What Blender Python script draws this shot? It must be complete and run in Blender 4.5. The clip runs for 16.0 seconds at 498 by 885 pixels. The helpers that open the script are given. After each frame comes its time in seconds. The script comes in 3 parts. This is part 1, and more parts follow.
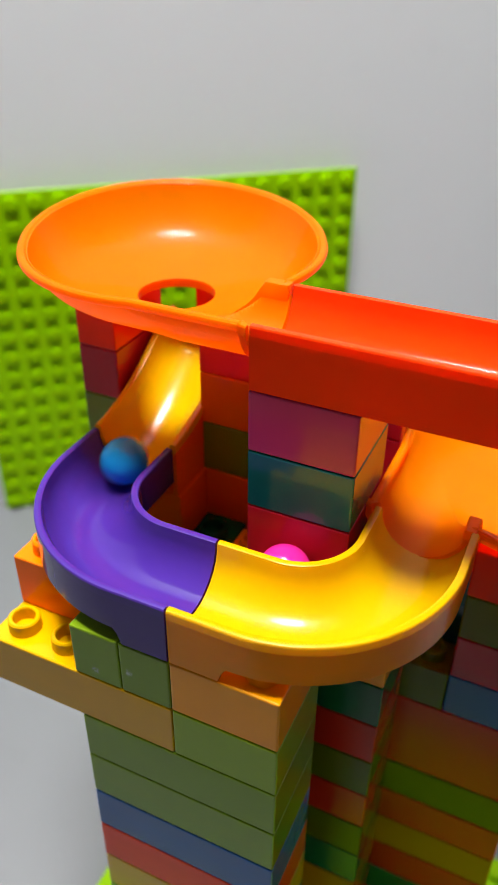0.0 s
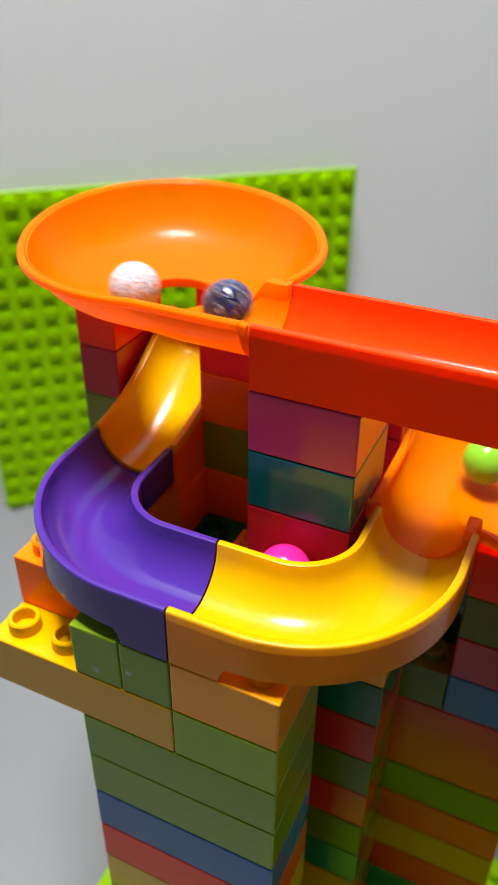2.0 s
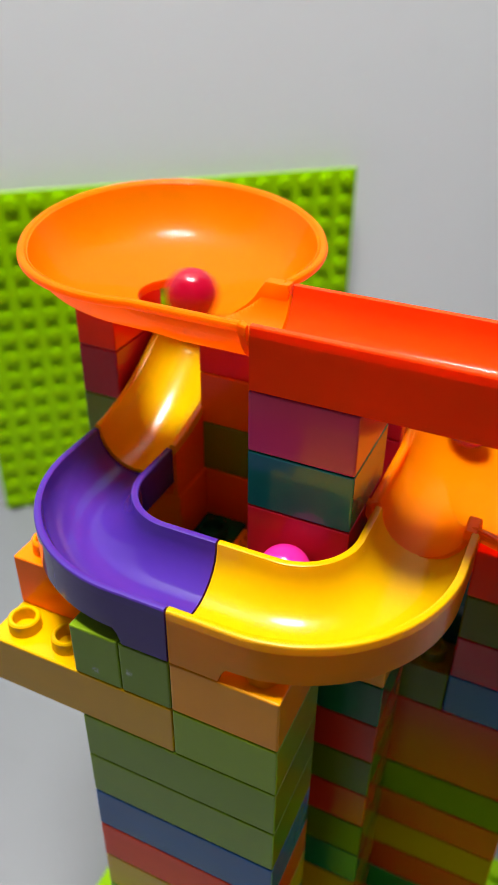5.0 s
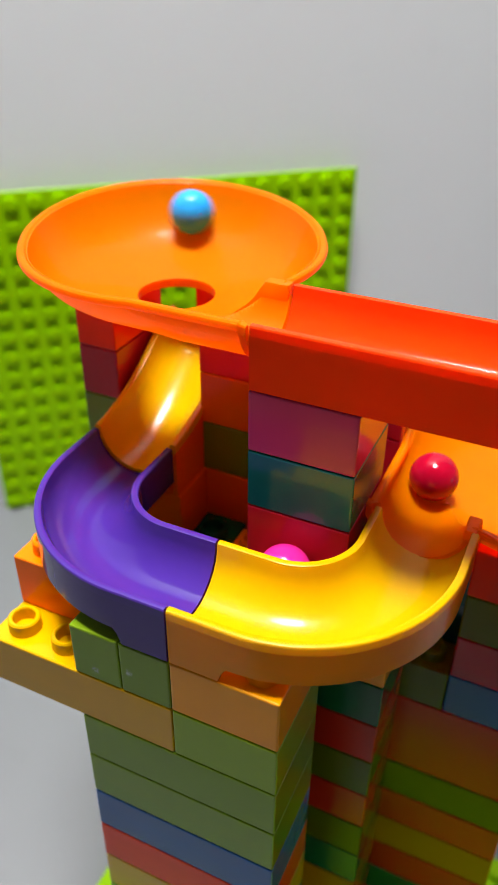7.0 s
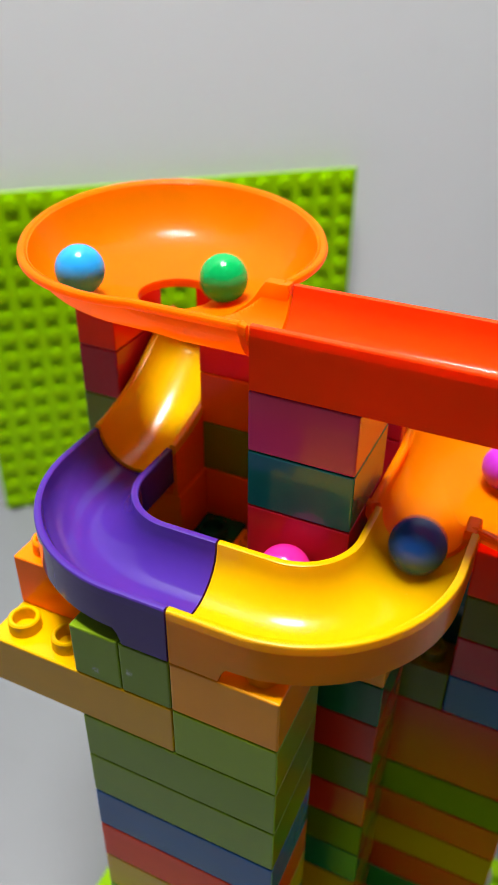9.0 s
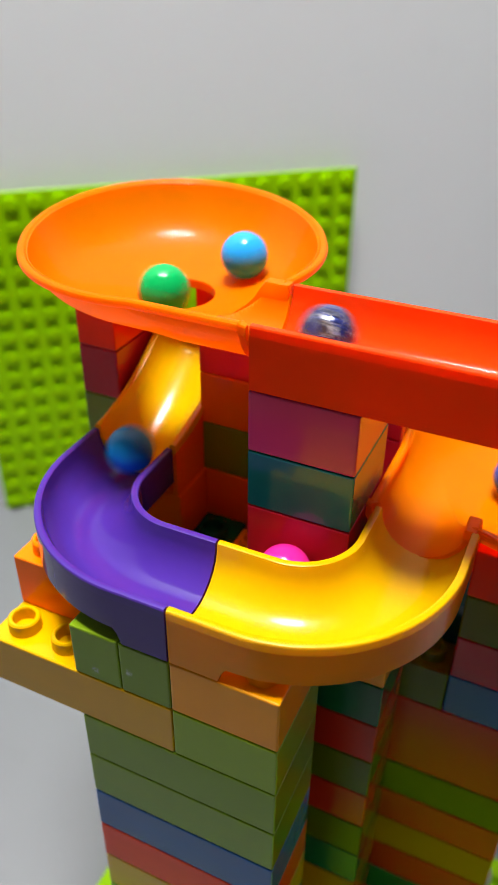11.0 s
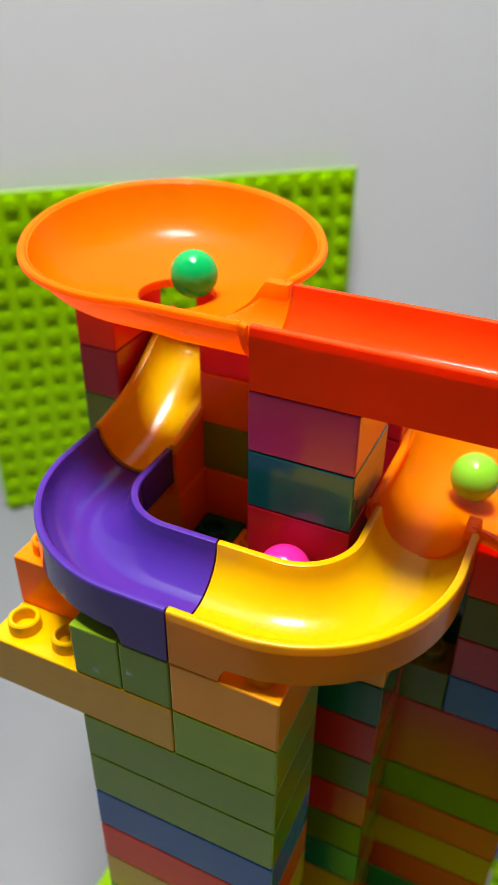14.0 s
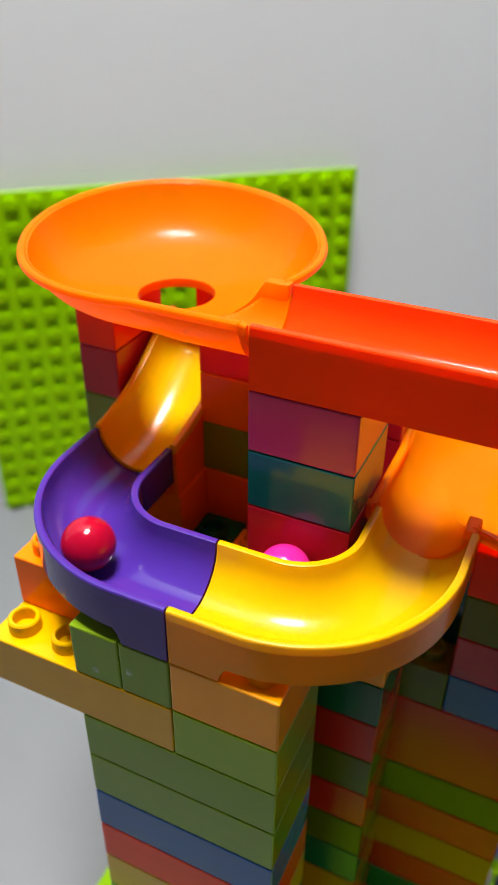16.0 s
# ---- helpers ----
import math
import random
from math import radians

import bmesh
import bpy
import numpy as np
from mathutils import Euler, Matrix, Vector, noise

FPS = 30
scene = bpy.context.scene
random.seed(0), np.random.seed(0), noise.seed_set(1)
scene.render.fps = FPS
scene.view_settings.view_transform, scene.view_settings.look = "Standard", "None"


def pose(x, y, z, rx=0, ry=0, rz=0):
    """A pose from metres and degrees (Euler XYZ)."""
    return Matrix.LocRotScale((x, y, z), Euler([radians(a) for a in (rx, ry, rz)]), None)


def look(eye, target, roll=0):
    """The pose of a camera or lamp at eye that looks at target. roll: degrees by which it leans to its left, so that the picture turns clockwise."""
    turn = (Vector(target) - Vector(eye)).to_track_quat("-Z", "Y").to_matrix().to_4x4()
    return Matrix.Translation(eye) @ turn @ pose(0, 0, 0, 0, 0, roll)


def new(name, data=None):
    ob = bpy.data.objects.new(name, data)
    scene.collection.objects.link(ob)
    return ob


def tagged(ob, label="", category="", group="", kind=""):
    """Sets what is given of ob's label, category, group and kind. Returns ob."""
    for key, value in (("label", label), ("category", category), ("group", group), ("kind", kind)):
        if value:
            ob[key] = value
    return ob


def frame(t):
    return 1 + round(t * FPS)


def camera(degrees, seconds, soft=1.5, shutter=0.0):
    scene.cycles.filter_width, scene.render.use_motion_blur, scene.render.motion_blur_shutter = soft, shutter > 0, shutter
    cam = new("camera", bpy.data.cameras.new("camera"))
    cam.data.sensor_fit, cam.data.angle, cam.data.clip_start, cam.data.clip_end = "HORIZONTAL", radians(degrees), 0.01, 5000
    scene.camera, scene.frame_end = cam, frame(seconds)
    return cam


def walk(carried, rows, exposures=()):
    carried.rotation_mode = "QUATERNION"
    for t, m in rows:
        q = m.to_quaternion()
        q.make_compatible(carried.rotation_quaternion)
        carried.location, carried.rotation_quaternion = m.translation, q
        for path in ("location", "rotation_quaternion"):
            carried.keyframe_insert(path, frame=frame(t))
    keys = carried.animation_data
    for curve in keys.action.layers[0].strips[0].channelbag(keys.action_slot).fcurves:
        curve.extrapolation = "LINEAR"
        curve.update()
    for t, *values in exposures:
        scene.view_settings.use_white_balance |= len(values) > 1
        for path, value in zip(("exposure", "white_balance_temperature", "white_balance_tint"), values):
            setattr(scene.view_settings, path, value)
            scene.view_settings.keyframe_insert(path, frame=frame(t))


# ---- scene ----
from mathutils import Quaternion

MM = 0.001
H = 19.2            # height of one brick layer
P = 16.0            # stud pitch

# ---- camera ----
cam = camera(34.817, 16.0, soft=1.0, shutter=0.25)
cam.data.dof.use_dof = True
cam.data.dof.focus_distance = 0.215
cam.data.dof.aperture_fstop = 17
CAM = pose(0.07843, -0.12033, 0.16352, 56.578, -0.4754, 25.1115)
walk(cam, [(0.0, CAM), (16.0, CAM)])

# ---- light ----
scene.view_settings.exposure = 0.0
world = bpy.data.worlds.new("world")
world.use_nodes = True
world.node_tree.nodes["Background"].inputs["Color"].default_value = (0.8, 0.86, 1.0, 1)
world.node_tree.nodes["Background"].inputs["Strength"].default_value = 0.02
scene.world = world
lamp = bpy.data.lights.new("ceiling_lamp_light", "AREA")
lamp.shape, lamp.size, lamp.energy, lamp.color = "DISK", 0.50, 66.0, (1.0, 0.98, 0.955)
new("ceiling_lamp_light", lamp).matrix_world = look((-0.05, 0.02, 1.72), (0.0, 0.06, 0.0))


# ---- materials ----
def nodes_of(name):
    m = bpy.data.materials.new(name)
    m.use_nodes = True
    t = m.node_tree
    return m, t, t.nodes["Principled BSDF"]


def plastic(name, rgb, rough=0.2, sss=0.06, wear=0.5, transmit=0.0, spec=0.07, depth=0.004, coat=0.0, mark=None):
    """Glossy moulded plastic: slight mottling, faint scuffs in the gloss, very fine relief."""
    m, t, b = nodes_of(name)
    tc = t.nodes.new("ShaderNodeTexCoord")
    n1 = t.nodes.new("ShaderNodeTexNoise")
    n1.inputs["Scale"].default_value, n1.inputs["Detail"].default_value = 45, 3
    n2 = t.nodes.new("ShaderNodeTexNoise")
    n2.inputs["Scale"].default_value, n2.inputs["Detail"].default_value = 420, 4
    info = t.nodes.new("ShaderNodeObjectInfo")
    for n in (n1, n2):
        t.links.new(tc.outputs["Object"], n.inputs["Vector"])
    hsv = t.nodes.new("ShaderNodeHueSaturation")
    hsv.inputs["Color"].default_value = (*rgb, 1)
    mul = t.nodes.new("ShaderNodeMapRange")
    mul.inputs["To Min"].default_value, mul.inputs["To Max"].default_value = 0.9, 1.1
    t.links.new(n1.outputs["Fac"], mul.inputs["Value"])
    rnd = t.nodes.new("ShaderNodeMapRange")
    rnd.inputs["To Min"].default_value, rnd.inputs["To Max"].default_value = 0.94, 1.06
    t.links.new(info.outputs["Random"], rnd.inputs["Value"])
    pr = t.nodes.new("ShaderNodeMath")
    pr.operation = "MULTIPLY"
    t.links.new(mul.outputs[0], pr.inputs[0])
    t.links.new(rnd.outputs[0], pr.inputs[1])
    n3 = t.nodes.new("ShaderNodeTexNoise")
    n3.inputs["Scale"].default_value, n3.inputs["Detail"].default_value, n3.inputs["Distortion"].default_value = 130, 8, 2.5
    n3.inputs["Roughness"].default_value = 0.75
    t.links.new(tc.outputs["Object"], n3.inputs["Vector"])
    scuff = t.nodes.new("ShaderNodeMapRange")
    scuff.inputs["From Min"].default_value, scuff.inputs["From Max"].default_value = 0.62, 0.74
    scuff.inputs["To Max"].default_value = 0.22 * wear
    t.links.new(n3.outputs["Fac"], scuff.inputs["Value"])
    add = t.nodes.new("ShaderNodeMath")
    t.links.new(pr.outputs[0], add.inputs[0])
    t.links.new(scuff.outputs[0], add.inputs[1])
    t.links.new(add.outputs[0], hsv.inputs["Value"])
    t.links.new(hsv.outputs[0], b.inputs["Base Color"])
    if mark:
        # a small scratched patch on the front face, pale and broken up
        far = t.nodes.new("ShaderNodeVectorMath")
        far.operation = "DISTANCE"
        far.inputs[1].default_value = [c * MM for c in mark]
        t.links.new(tc.outputs["Object"], far.inputs[0])
        near = t.nodes.new("ShaderNodeMapRange")
        near.inputs["From Min"].default_value, near.inputs["From Max"].default_value = 0.0005, 0.0016
        near.inputs["To Min"].default_value, near.inputs["To Max"].default_value = 1.0, 0.0
        t.links.new(far.outputs["Value"], near.inputs["Value"])
        n4 = t.nodes.new("ShaderNodeTexNoise")
        n4.inputs["Scale"].default_value, n4.inputs["Detail"].default_value = 1600, 3
        t.links.new(tc.outputs["Object"], n4.inputs["Vector"])
        broken = t.nodes.new("ShaderNodeMapRange")
        broken.inputs["From Min"].default_value, broken.inputs["From Max"].default_value = 0.45, 0.6
        t.links.new(n4.outputs["Fac"], broken.inputs["Value"])
        both = t.nodes.new("ShaderNodeMath")
        both.operation = "MULTIPLY"
        t.links.new(near.outputs[0], both.inputs[0])
        t.links.new(broken.outputs[0], both.inputs[1])
        pale = t.nodes.new("ShaderNodeMix")
        pale.data_type = "RGBA"
        pale.inputs["B"].default_value = (0.6, 0.66, 0.5, 1)
        t.links.new(both.outputs[0], pale.inputs["Factor"])
        t.links.new(hsv.outputs[0], pale.inputs["A"])
        t.links.new(pale.outputs["Result"], b.inputs["Base Color"])
    rg = t.nodes.new("ShaderNodeMapRange")
    rg.inputs["From Min"].default_value, rg.inputs["From Max"].default_value = 0.35, 0.75
    rg.inputs["To Min"].default_value, rg.inputs["To Max"].default_value = rough, rough + 0.12 * wear
    t.links.new(n2.outputs["Fac"], rg.inputs["Value"])
    t.links.new(rg.outputs[0], b.inputs["Roughness"])
    bump = t.nodes.new("ShaderNodeBump")
    bump.inputs["Strength"].default_value, bump.inputs["Distance"].default_value = 0.05, 0.0004
    t.links.new(n1.outputs["Fac"], bump.inputs["Height"])
    t.links.new(bump.outputs[0], b.inputs["Normal"])
    b.inputs["IOR"].default_value = 1.5
    if sss:
        b.inputs["Subsurface Weight"].default_value = sss
        b.inputs["Subsurface Radius"].default_value = (rgb[0], rgb[1], max(rgb[2], 0.02))
        b.inputs["Subsurface Scale"].default_value = depth
    b.inputs["Specular IOR Level"].default_value = spec
    b.inputs["Coat Weight"].default_value, b.inputs["Coat Roughness"].default_value = coat, 0.05
    if transmit:
        # thin-walled moulding that lets some light through
        tr = t.nodes.new("ShaderNodeBsdfTranslucent")
        t.links.new(hsv.outputs[0], tr.inputs["Color"])
        mix = t.nodes.new("ShaderNodeMixShader")
        mix.inputs["Fac"].default_value = transmit
        t.links.new(b.outputs[0], mix.inputs[1])
        t.links.new(tr.outputs[0], mix.inputs[2])
        t.links.new(mix.outputs[0], t.nodes["Material Output"].inputs["Surface"])
    return m


def paint(name, rgb, rough, scale, var=0.05, bump_d=0.0006):
    """Matt painted or laminated surface with broad unevenness and small specks."""
    m, t, b = nodes_of(name)
    tc = t.nodes.new("ShaderNodeTexCoord")
    n1 = t.nodes.new("ShaderNodeTexNoise")
    n1.inputs["Scale"].default_value, n1.inputs["Detail"].default_value = scale, 6
    n2 = t.nodes.new("ShaderNodeTexNoise")
    n2.inputs["Scale"].default_value, n2.inputs["Detail"].default_value = scale * 30, 3
    for n in (n1, n2):
        t.links.new(tc.outputs["Object"], n.inputs["Vector"])
    mx = t.nodes.new("ShaderNodeMix")
    mx.data_type = "RGBA"
    mx.inputs["A"].default_value = (*[c * (1 - var) for c in rgb], 1)
    mx.inputs["B"].default_value = (*[c * (1 + var) for c in rgb], 1)
    t.links.new(n1.outputs["Fac"], mx.inputs["Factor"])
    n3 = t.nodes.new("ShaderNodeTexNoise")
    n3.inputs["Scale"].default_value, n3.inputs["Detail"].default_value = scale * 7, 5
    t.links.new(tc.outputs["Object"], n3.inputs["Vector"])
    sm = t.nodes.new("ShaderNodeMapRange")
    sm.inputs["From Min"].default_value, sm.inputs["From Max"].default_value = 0.62, 0.72
    sm.inputs["To Min"].default_value, sm.inputs["To Max"].default_value = 1.0, 0.97
    t.links.new(n3.outputs["Fac"], sm.inputs["Value"])
    hs = t.nodes.new("ShaderNodeHueSaturation")
    t.links.new(mx.outputs["Result"], hs.inputs["Color"])
    t.links.new(sm.outputs[0], hs.inputs["Value"])
    t.links.new(hs.outputs[0], b.inputs["Base Color"])
    b.inputs["Roughness"].default_value = rough
    bump = t.nodes.new("ShaderNodeBump")
    bump.inputs["Strength"].default_value, bump.inputs["Distance"].default_value = 0.15, bump_d
    t.links.new(n2.outputs["Fac"], bump.inputs["Height"])
    t.links.new(bump.outputs[0], b.inputs["Normal"])
    return m


MAT = {
    "funnel": plastic("orange_funnel_plastic", (1.0, 0.34, 0.0), 0.3, 0.0, transmit=0.63, spec=0.14, coat=0.3),
    "beam": plastic("red_orange_plastic", (0.97, 0.072, 0.003), 0.09, 0.3, spec=0.24, depth=0.006, transmit=0.32),
    "yellow": plastic("yellow_plastic", (0.85, 0.525, 0.001), 0.22, 0.12, spec=0.18, depth=0.003, transmit=0.36, coat=0.25),
    # the same yellow, shifted to amber for light passing through the thin skirt
    "yellow_skirt": plastic("light_tinted_yellow_plastic", (1.0, 0.41, 0.001), 0.2, 0.2, spec=0.18, depth=0.004, transmit=0.25, coat=0.2),
    "purple": plastic("purple_plastic", (0.055, 0.02, 0.24), 0.1, 0.0, spec=0.34),
    "yellow_brick": plastic("yellow_brick_plastic", (0.72, 0.38, 0.0), 0.14, 0.02, spec=0.28),
    "orange": plastic("orange_plastic", (1.0, 0.20, 0.0), 0.14, spec=0.15),
    "amber": plastic("amber_plastic", (1.0, 0.38, 0.0), 0.14, spec=0.28),
    "red": plastic("red_plastic", (0.95, 0.045, 0.005), 0.14, spec=0.15),
    "crimson": plastic("crimson_plastic", (0.46, 0.012, 0.03), 0.14, spec=0.28),
    "mauve": plastic("magenta_plastic", (0.46, 0.04, 0.14), 0.1, spec=0.4),
    "green": plastic("leaf_green_plastic", (0.20, 0.33, 0.008), 0.14, spec=0.28),
    "green_low_scuff": plastic("leaf_green_plastic_low_scuff", (0.20, 0.33, 0.008), 0.14, spec=0.28, mark=(-0.4, -15.9, 4.0)),
    "green_side_scuff": plastic("leaf_green_plastic_side_scuff", (0.20, 0.33, 0.008), 0.14, spec=0.28, mark=(-5.2, -15.9, 8.6)),
    "lime": plastic("lime_plastic", (0.28, 0.44, 0.004), 0.14, spec=0.3),
    "dark_green": plastic("dark_green_plastic", (0.008, 0.13, 0.05), 0.14, spec=0.28),
    "teal": plastic("teal_plastic", (0.006, 0.14, 0.15), 0.1, spec=0.4),
    "blue": plastic("blue_plastic", (0.014, 0.115, 0.42), 0.14, spec=0.28),
    # green, yellow and red again, darkened for the shade under the lower funnel
    "shaded_green": plastic("shaded_green_plastic", (0.13, 0.155, 0.004), 0.14, spec=0.16),
    "shaded_yellow": plastic("shaded_yellow_plastic", (0.52, 0.22, 0.001), 0.14, spec=0.16),
    "shaded_red": plastic("shaded_red_plastic", (0.62, 0.024, 0.008), 0.14, spec=0.16),
    "plate": plastic("bright_green_plastic", (0.30, 0.59, 0.0), 0.35),
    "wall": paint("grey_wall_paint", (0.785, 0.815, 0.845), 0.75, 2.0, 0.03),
    # walls out of view: paint darkened so they throw back less light
    "unseen_wall": paint("low_bounce_wall_paint", (0.15, 0.15, 0.155), 0.75, 2.0, 0.03),
    "table": paint("pale_tabletop_laminate", (0.175, 0.185, 0.197), 0.5, 5.0, 0.03, 0.0002),
    "floor": paint("grey_floor_tile", (0.14, 0.13, 0.12), 0.6, 3.0, 0.1),
    "ceiling": paint("white_ceiling_paint", (0.5, 0.5, 0.49), 0.8, 2.0),
}


# ---- mesh helpers ----
def mesh_object(name, bm, mat, parent=None, label="", smooth=False):
    bmesh.ops.recalc_face_normals(bm, faces=bm.faces)
    me = bpy.data.meshes.new(name)
    bm.to_mesh(me)
    bm.free()
    if smooth:
        me.polygons.foreach_set("use_smooth", [True] * len(me.polygons))
        me.set_sharp_from_angle(angle=radians(26))
    me.materials.append(mat)
    ob = new(name, me)
    if parent:
        ob.parent = parent
    if label:
        tagged(ob, label)
    return ob


def part(name, bm, mat, parent, label="", smooth=True):
    return mesh_object(name, bm, mat, parent, label, smooth)


def box_bm(x0, x1, y0, y1, z0, z1, bevel=0.5, seg=2):
    bm = bmesh.new()
    bmesh.ops.create_cube(bm, size=1)
    for v in bm.verts:
        v.co = Vector(((x0 + x1) / 2 + v.co.x * (x1 - x0), (y0 + y1) / 2 + v.co.y * (y1 - y0),
                       (z0 + z1) / 2 + v.co.z * (z1 - z0))) * MM
    if bevel:
        bmesh.ops.bevel(bm, geom=bm.edges[:], offset=bevel * MM, segments=seg, affect="EDGES", profile=0.5)
    return bm


def extrude_bm(outline, y0, y1, bevel=0.0):
    """Solid with the (x, z) outline in mm, drawn out along y."""
    bm = bmesh.new()
    a = [bm.verts.new(Vector((x, y0, z)) * MM) for x, z in outline]
    b = [bm.verts.new(Vector((x, y1, z)) * MM) for x, z in outline]
    k = len(outline)
    for i in range(k):
        bm.faces.new((a[i], a[(i + 1) % k], b[(i + 1) % k], b[i]))
    sides = [bm.faces.new(a), bm.faces.new(b[::-1])]
    if bevel:
        bmesh.ops.bevel(bm, geom=list({e for f in sides for e in f.edges}), offset=bevel * MM, segments=2, affect="EDGES", profile=0.5)
    return bm


def lathe_bm(profile, n=32):
    """Closed ring turned from a closed (r, z) outline in mm."""
    bm = bmesh.new()
    rings = []
    for i in range(n):
        a = 2 * math.pi * i / n
        rings.append([bm.verts.new((r * math.cos(a) * MM, r * math.sin(a) * MM, z * MM)) for r, z in profile])
    k = len(profile)
    for i in range(n):
        for j in range(k):
            bm.faces.new((rings[i][j], rings[(i + 1) % n][j], rings[(i + 1) % n][(j + 1) % k], rings[i][(j + 1) % k]))
    return bm


def stud_mesh():
    bm = lathe_bm([(3.4, 0), (3.4, 4.1), (3.7, 4.6), (4.5, 4.6), (5.0, 4.1), (5.1, 0)], 28)
    ob = mesh_object("stud", bm, MAT["yellow"], smooth=True)
    me = ob.data
    bpy.data.objects.remove(ob)
    return me


STUD = stud_mesh()
STUDS = {}


def stud_of(color):
    if color not in STUDS:
        STUDS[color] = STUD.copy()
        STUDS[color].materials[0] = MAT[color]
    return STUDS[color]


NAMES = {"funnel": "orange", "beam": "red-orange", "mauve": "magenta", "dark_green": "dark green", "amber": "amber orange", "yellow_brick": "yellow", "lime": "lime green", "shaded_green": "shade-darkened green", "green_low_scuff": "scuffed leaf green", "green_side_scuff": "scuffed leaf green", "shaded_yellow": "shade-darkened yellow", "shaded_red": "shade-darkened red"}


def brick(x0, x1, y0, y1, top, color, layers=1, studs=(), where="in the stacked tower", z_shift=0.0):
    """A toy building brick: hollow-looking bevelled body, open studs where its top is free. top counts layers."""
    z1 = top * H + z_shift
    z0 = z1 - layers * H
    thing = new("toy_brick")
    thing.location = Vector(((x0 + x1) / 2, (y0 + y1) / 2, z0)) * MM
    sx, sy = (x1 - x0) / 2 - 0.12, (y1 - y0) / 2 - 0.12
    part("body", box_bm(-sx, sx, -sy, sy, 0.08, z1 - z0 - 0.08, 0.55, 2), MAT[color], thing, smooth=False)
    for x, y in studs:
        s = new("stud", stud_of(color))
        s.parent = thing
        s.location = Vector((x - (x0 + x1) / 2, y - (y0 + y1) / 2, z1 - z0 - 0.1)) * MM
    tagged(thing, f"{NAMES.get(color, color)} glossy plastic building brick {where}", "toy brick", "stacked toy bricks")
    return thing


# ---- room ----
TABLE_Z = -251.7
YAW = math.degrees(0.723)
PLATE_CORNER = Vector((-104.5, 463.2))


def sheet(name, size_x, size_y, thick, m, mat, label, category):
    bm = box_bm(-size_x / 2, size_x / 2, -size_y / 2, size_y / 2, -thick, 0, 0)
    ob = mesh_object(name, bm, MAT[mat])
    ob.matrix_world = m
    return tagged(ob, label, category, kind="structure")


def build_room():
    across = Matrix.Rotation(radians(YAW), 4, "Z")
    base = Vector((PLATE_CORNER.x, PLATE_CORNER.y, 0)) * MM
    back = across @ Vector((0, 0.012, 0))
    sheet("table_top", 1800, 600, 30, Matrix.Translation(base + across @ Vector((0, -0.288, TABLE_Z * MM))) @ across,
          "table", "pale grey smooth laminate tabletop against the wall", "table")
    sheet("floor", 7000, 7000, 30, pose(0, 0, -1.0), "floor", "dark grey floor below the table", "floor")
    # only the north wall is seen; the other three are darkened to cut fill
    for name, m, mat in (
            ("wall_north", Matrix.Translation(base + back) @ across @ pose(0, 0, 0.4, 90), "wall"),
            ("wall_south", Matrix.Translation(base + across @ Vector((0, -3.6, 0))) @ across @ pose(0, 0, 0.4, 90, 0, 180), "unseen_wall"),
            ("wall_east", Matrix.Translation(base + across @ Vector((2.4, -1.6, 0))) @ across @ pose(0, 0, 0.4, 90, 0, -90), "unseen_wall"),
            ("wall_west", Matrix.Translation(base + across @ Vector((-2.4, -1.6, 0))) @ across @ pose(0, 0, 0.4, 90, 0, 90), "unseen_wall")):
        sheet(name, 5400, 3400, 40, m, mat, "plain grey painted wall with faint smudges, darkened where out of view", "wall")
    sheet("ceiling", 7000, 7000, 40, pose(0, 0, 1.84), "ceiling", "plain white ceiling above the table", "ceiling")


def plate_bm(nx, ny, thick=2.0):
    """Stud plate lying flat, its near corner at the origin."""
    bm = box_bm(0, nx * P, 0, ny * P, -thick, 0, 0.5, 1)
    return bm


def plate_stud_mesh():
    bm = bmesh.new()
    bmesh.ops.create_cone(bm, cap_ends=True, segments=16, radius1=5.0 * MM, radius2=4.6 * MM, depth=3.2 * MM)
    bmesh.ops.translate(bm, verts=bm.verts, vec=(0, 0, 1.6 * MM))
    bmesh.ops.bevel(bm, geom=[e for e in bm.edges if all(v.co.z > 2.8 * MM for v in e.verts)], offset=0.8 * MM, segments=2, affect="EDGES")
    ob = mesh_object("stud", bm, MAT["plate"], smooth=True)
    me = ob.data
    bpy.data.objects.remove(ob)
    return me


PLATE_STUD = plate_stud_mesh()


def stud_plate(name, nx, ny, m, label):
    thing = new(name)
    thing.matrix_world = m
    part("sheet", plate_bm(nx, ny), MAT["plate"], thing, smooth=False)
    me = PLATE_STUD
    for i in range(nx):
        for j in range(ny):
            s = new("stud", me)
            s.parent = thing
            s.location = Vector((P * (i + 0.5), P * (j + 0.5), -0.1)) * MM
    return tagged(thing, label, "baseplate", "green stud plates")


def build_plates():
    # upright plate leaning on the wall: local x runs along the wall, local y up
    nx = 18
    across = Matrix.Rotation(radians(YAW), 4, "Z")
    m = Matrix.Translation(Vector((PLATE_CORNER.x, PLATE_CORNER.y, TABLE_Z)) * MM) @ across @ pose(-nx * P * 1.015 * MM, 0, 0.0015, 90) @ Matrix.Scale(1.015, 4)
    stud_plate("wall_stud_plate", nx, 16, m, "bright green studded baseplate standing upright against the grey wall")
    stud_plate("base_stud_plate", 16, 12, pose(-0.08, -0.048, -13 * H * MM),
               "bright green studded baseplate lying flat under the towers")


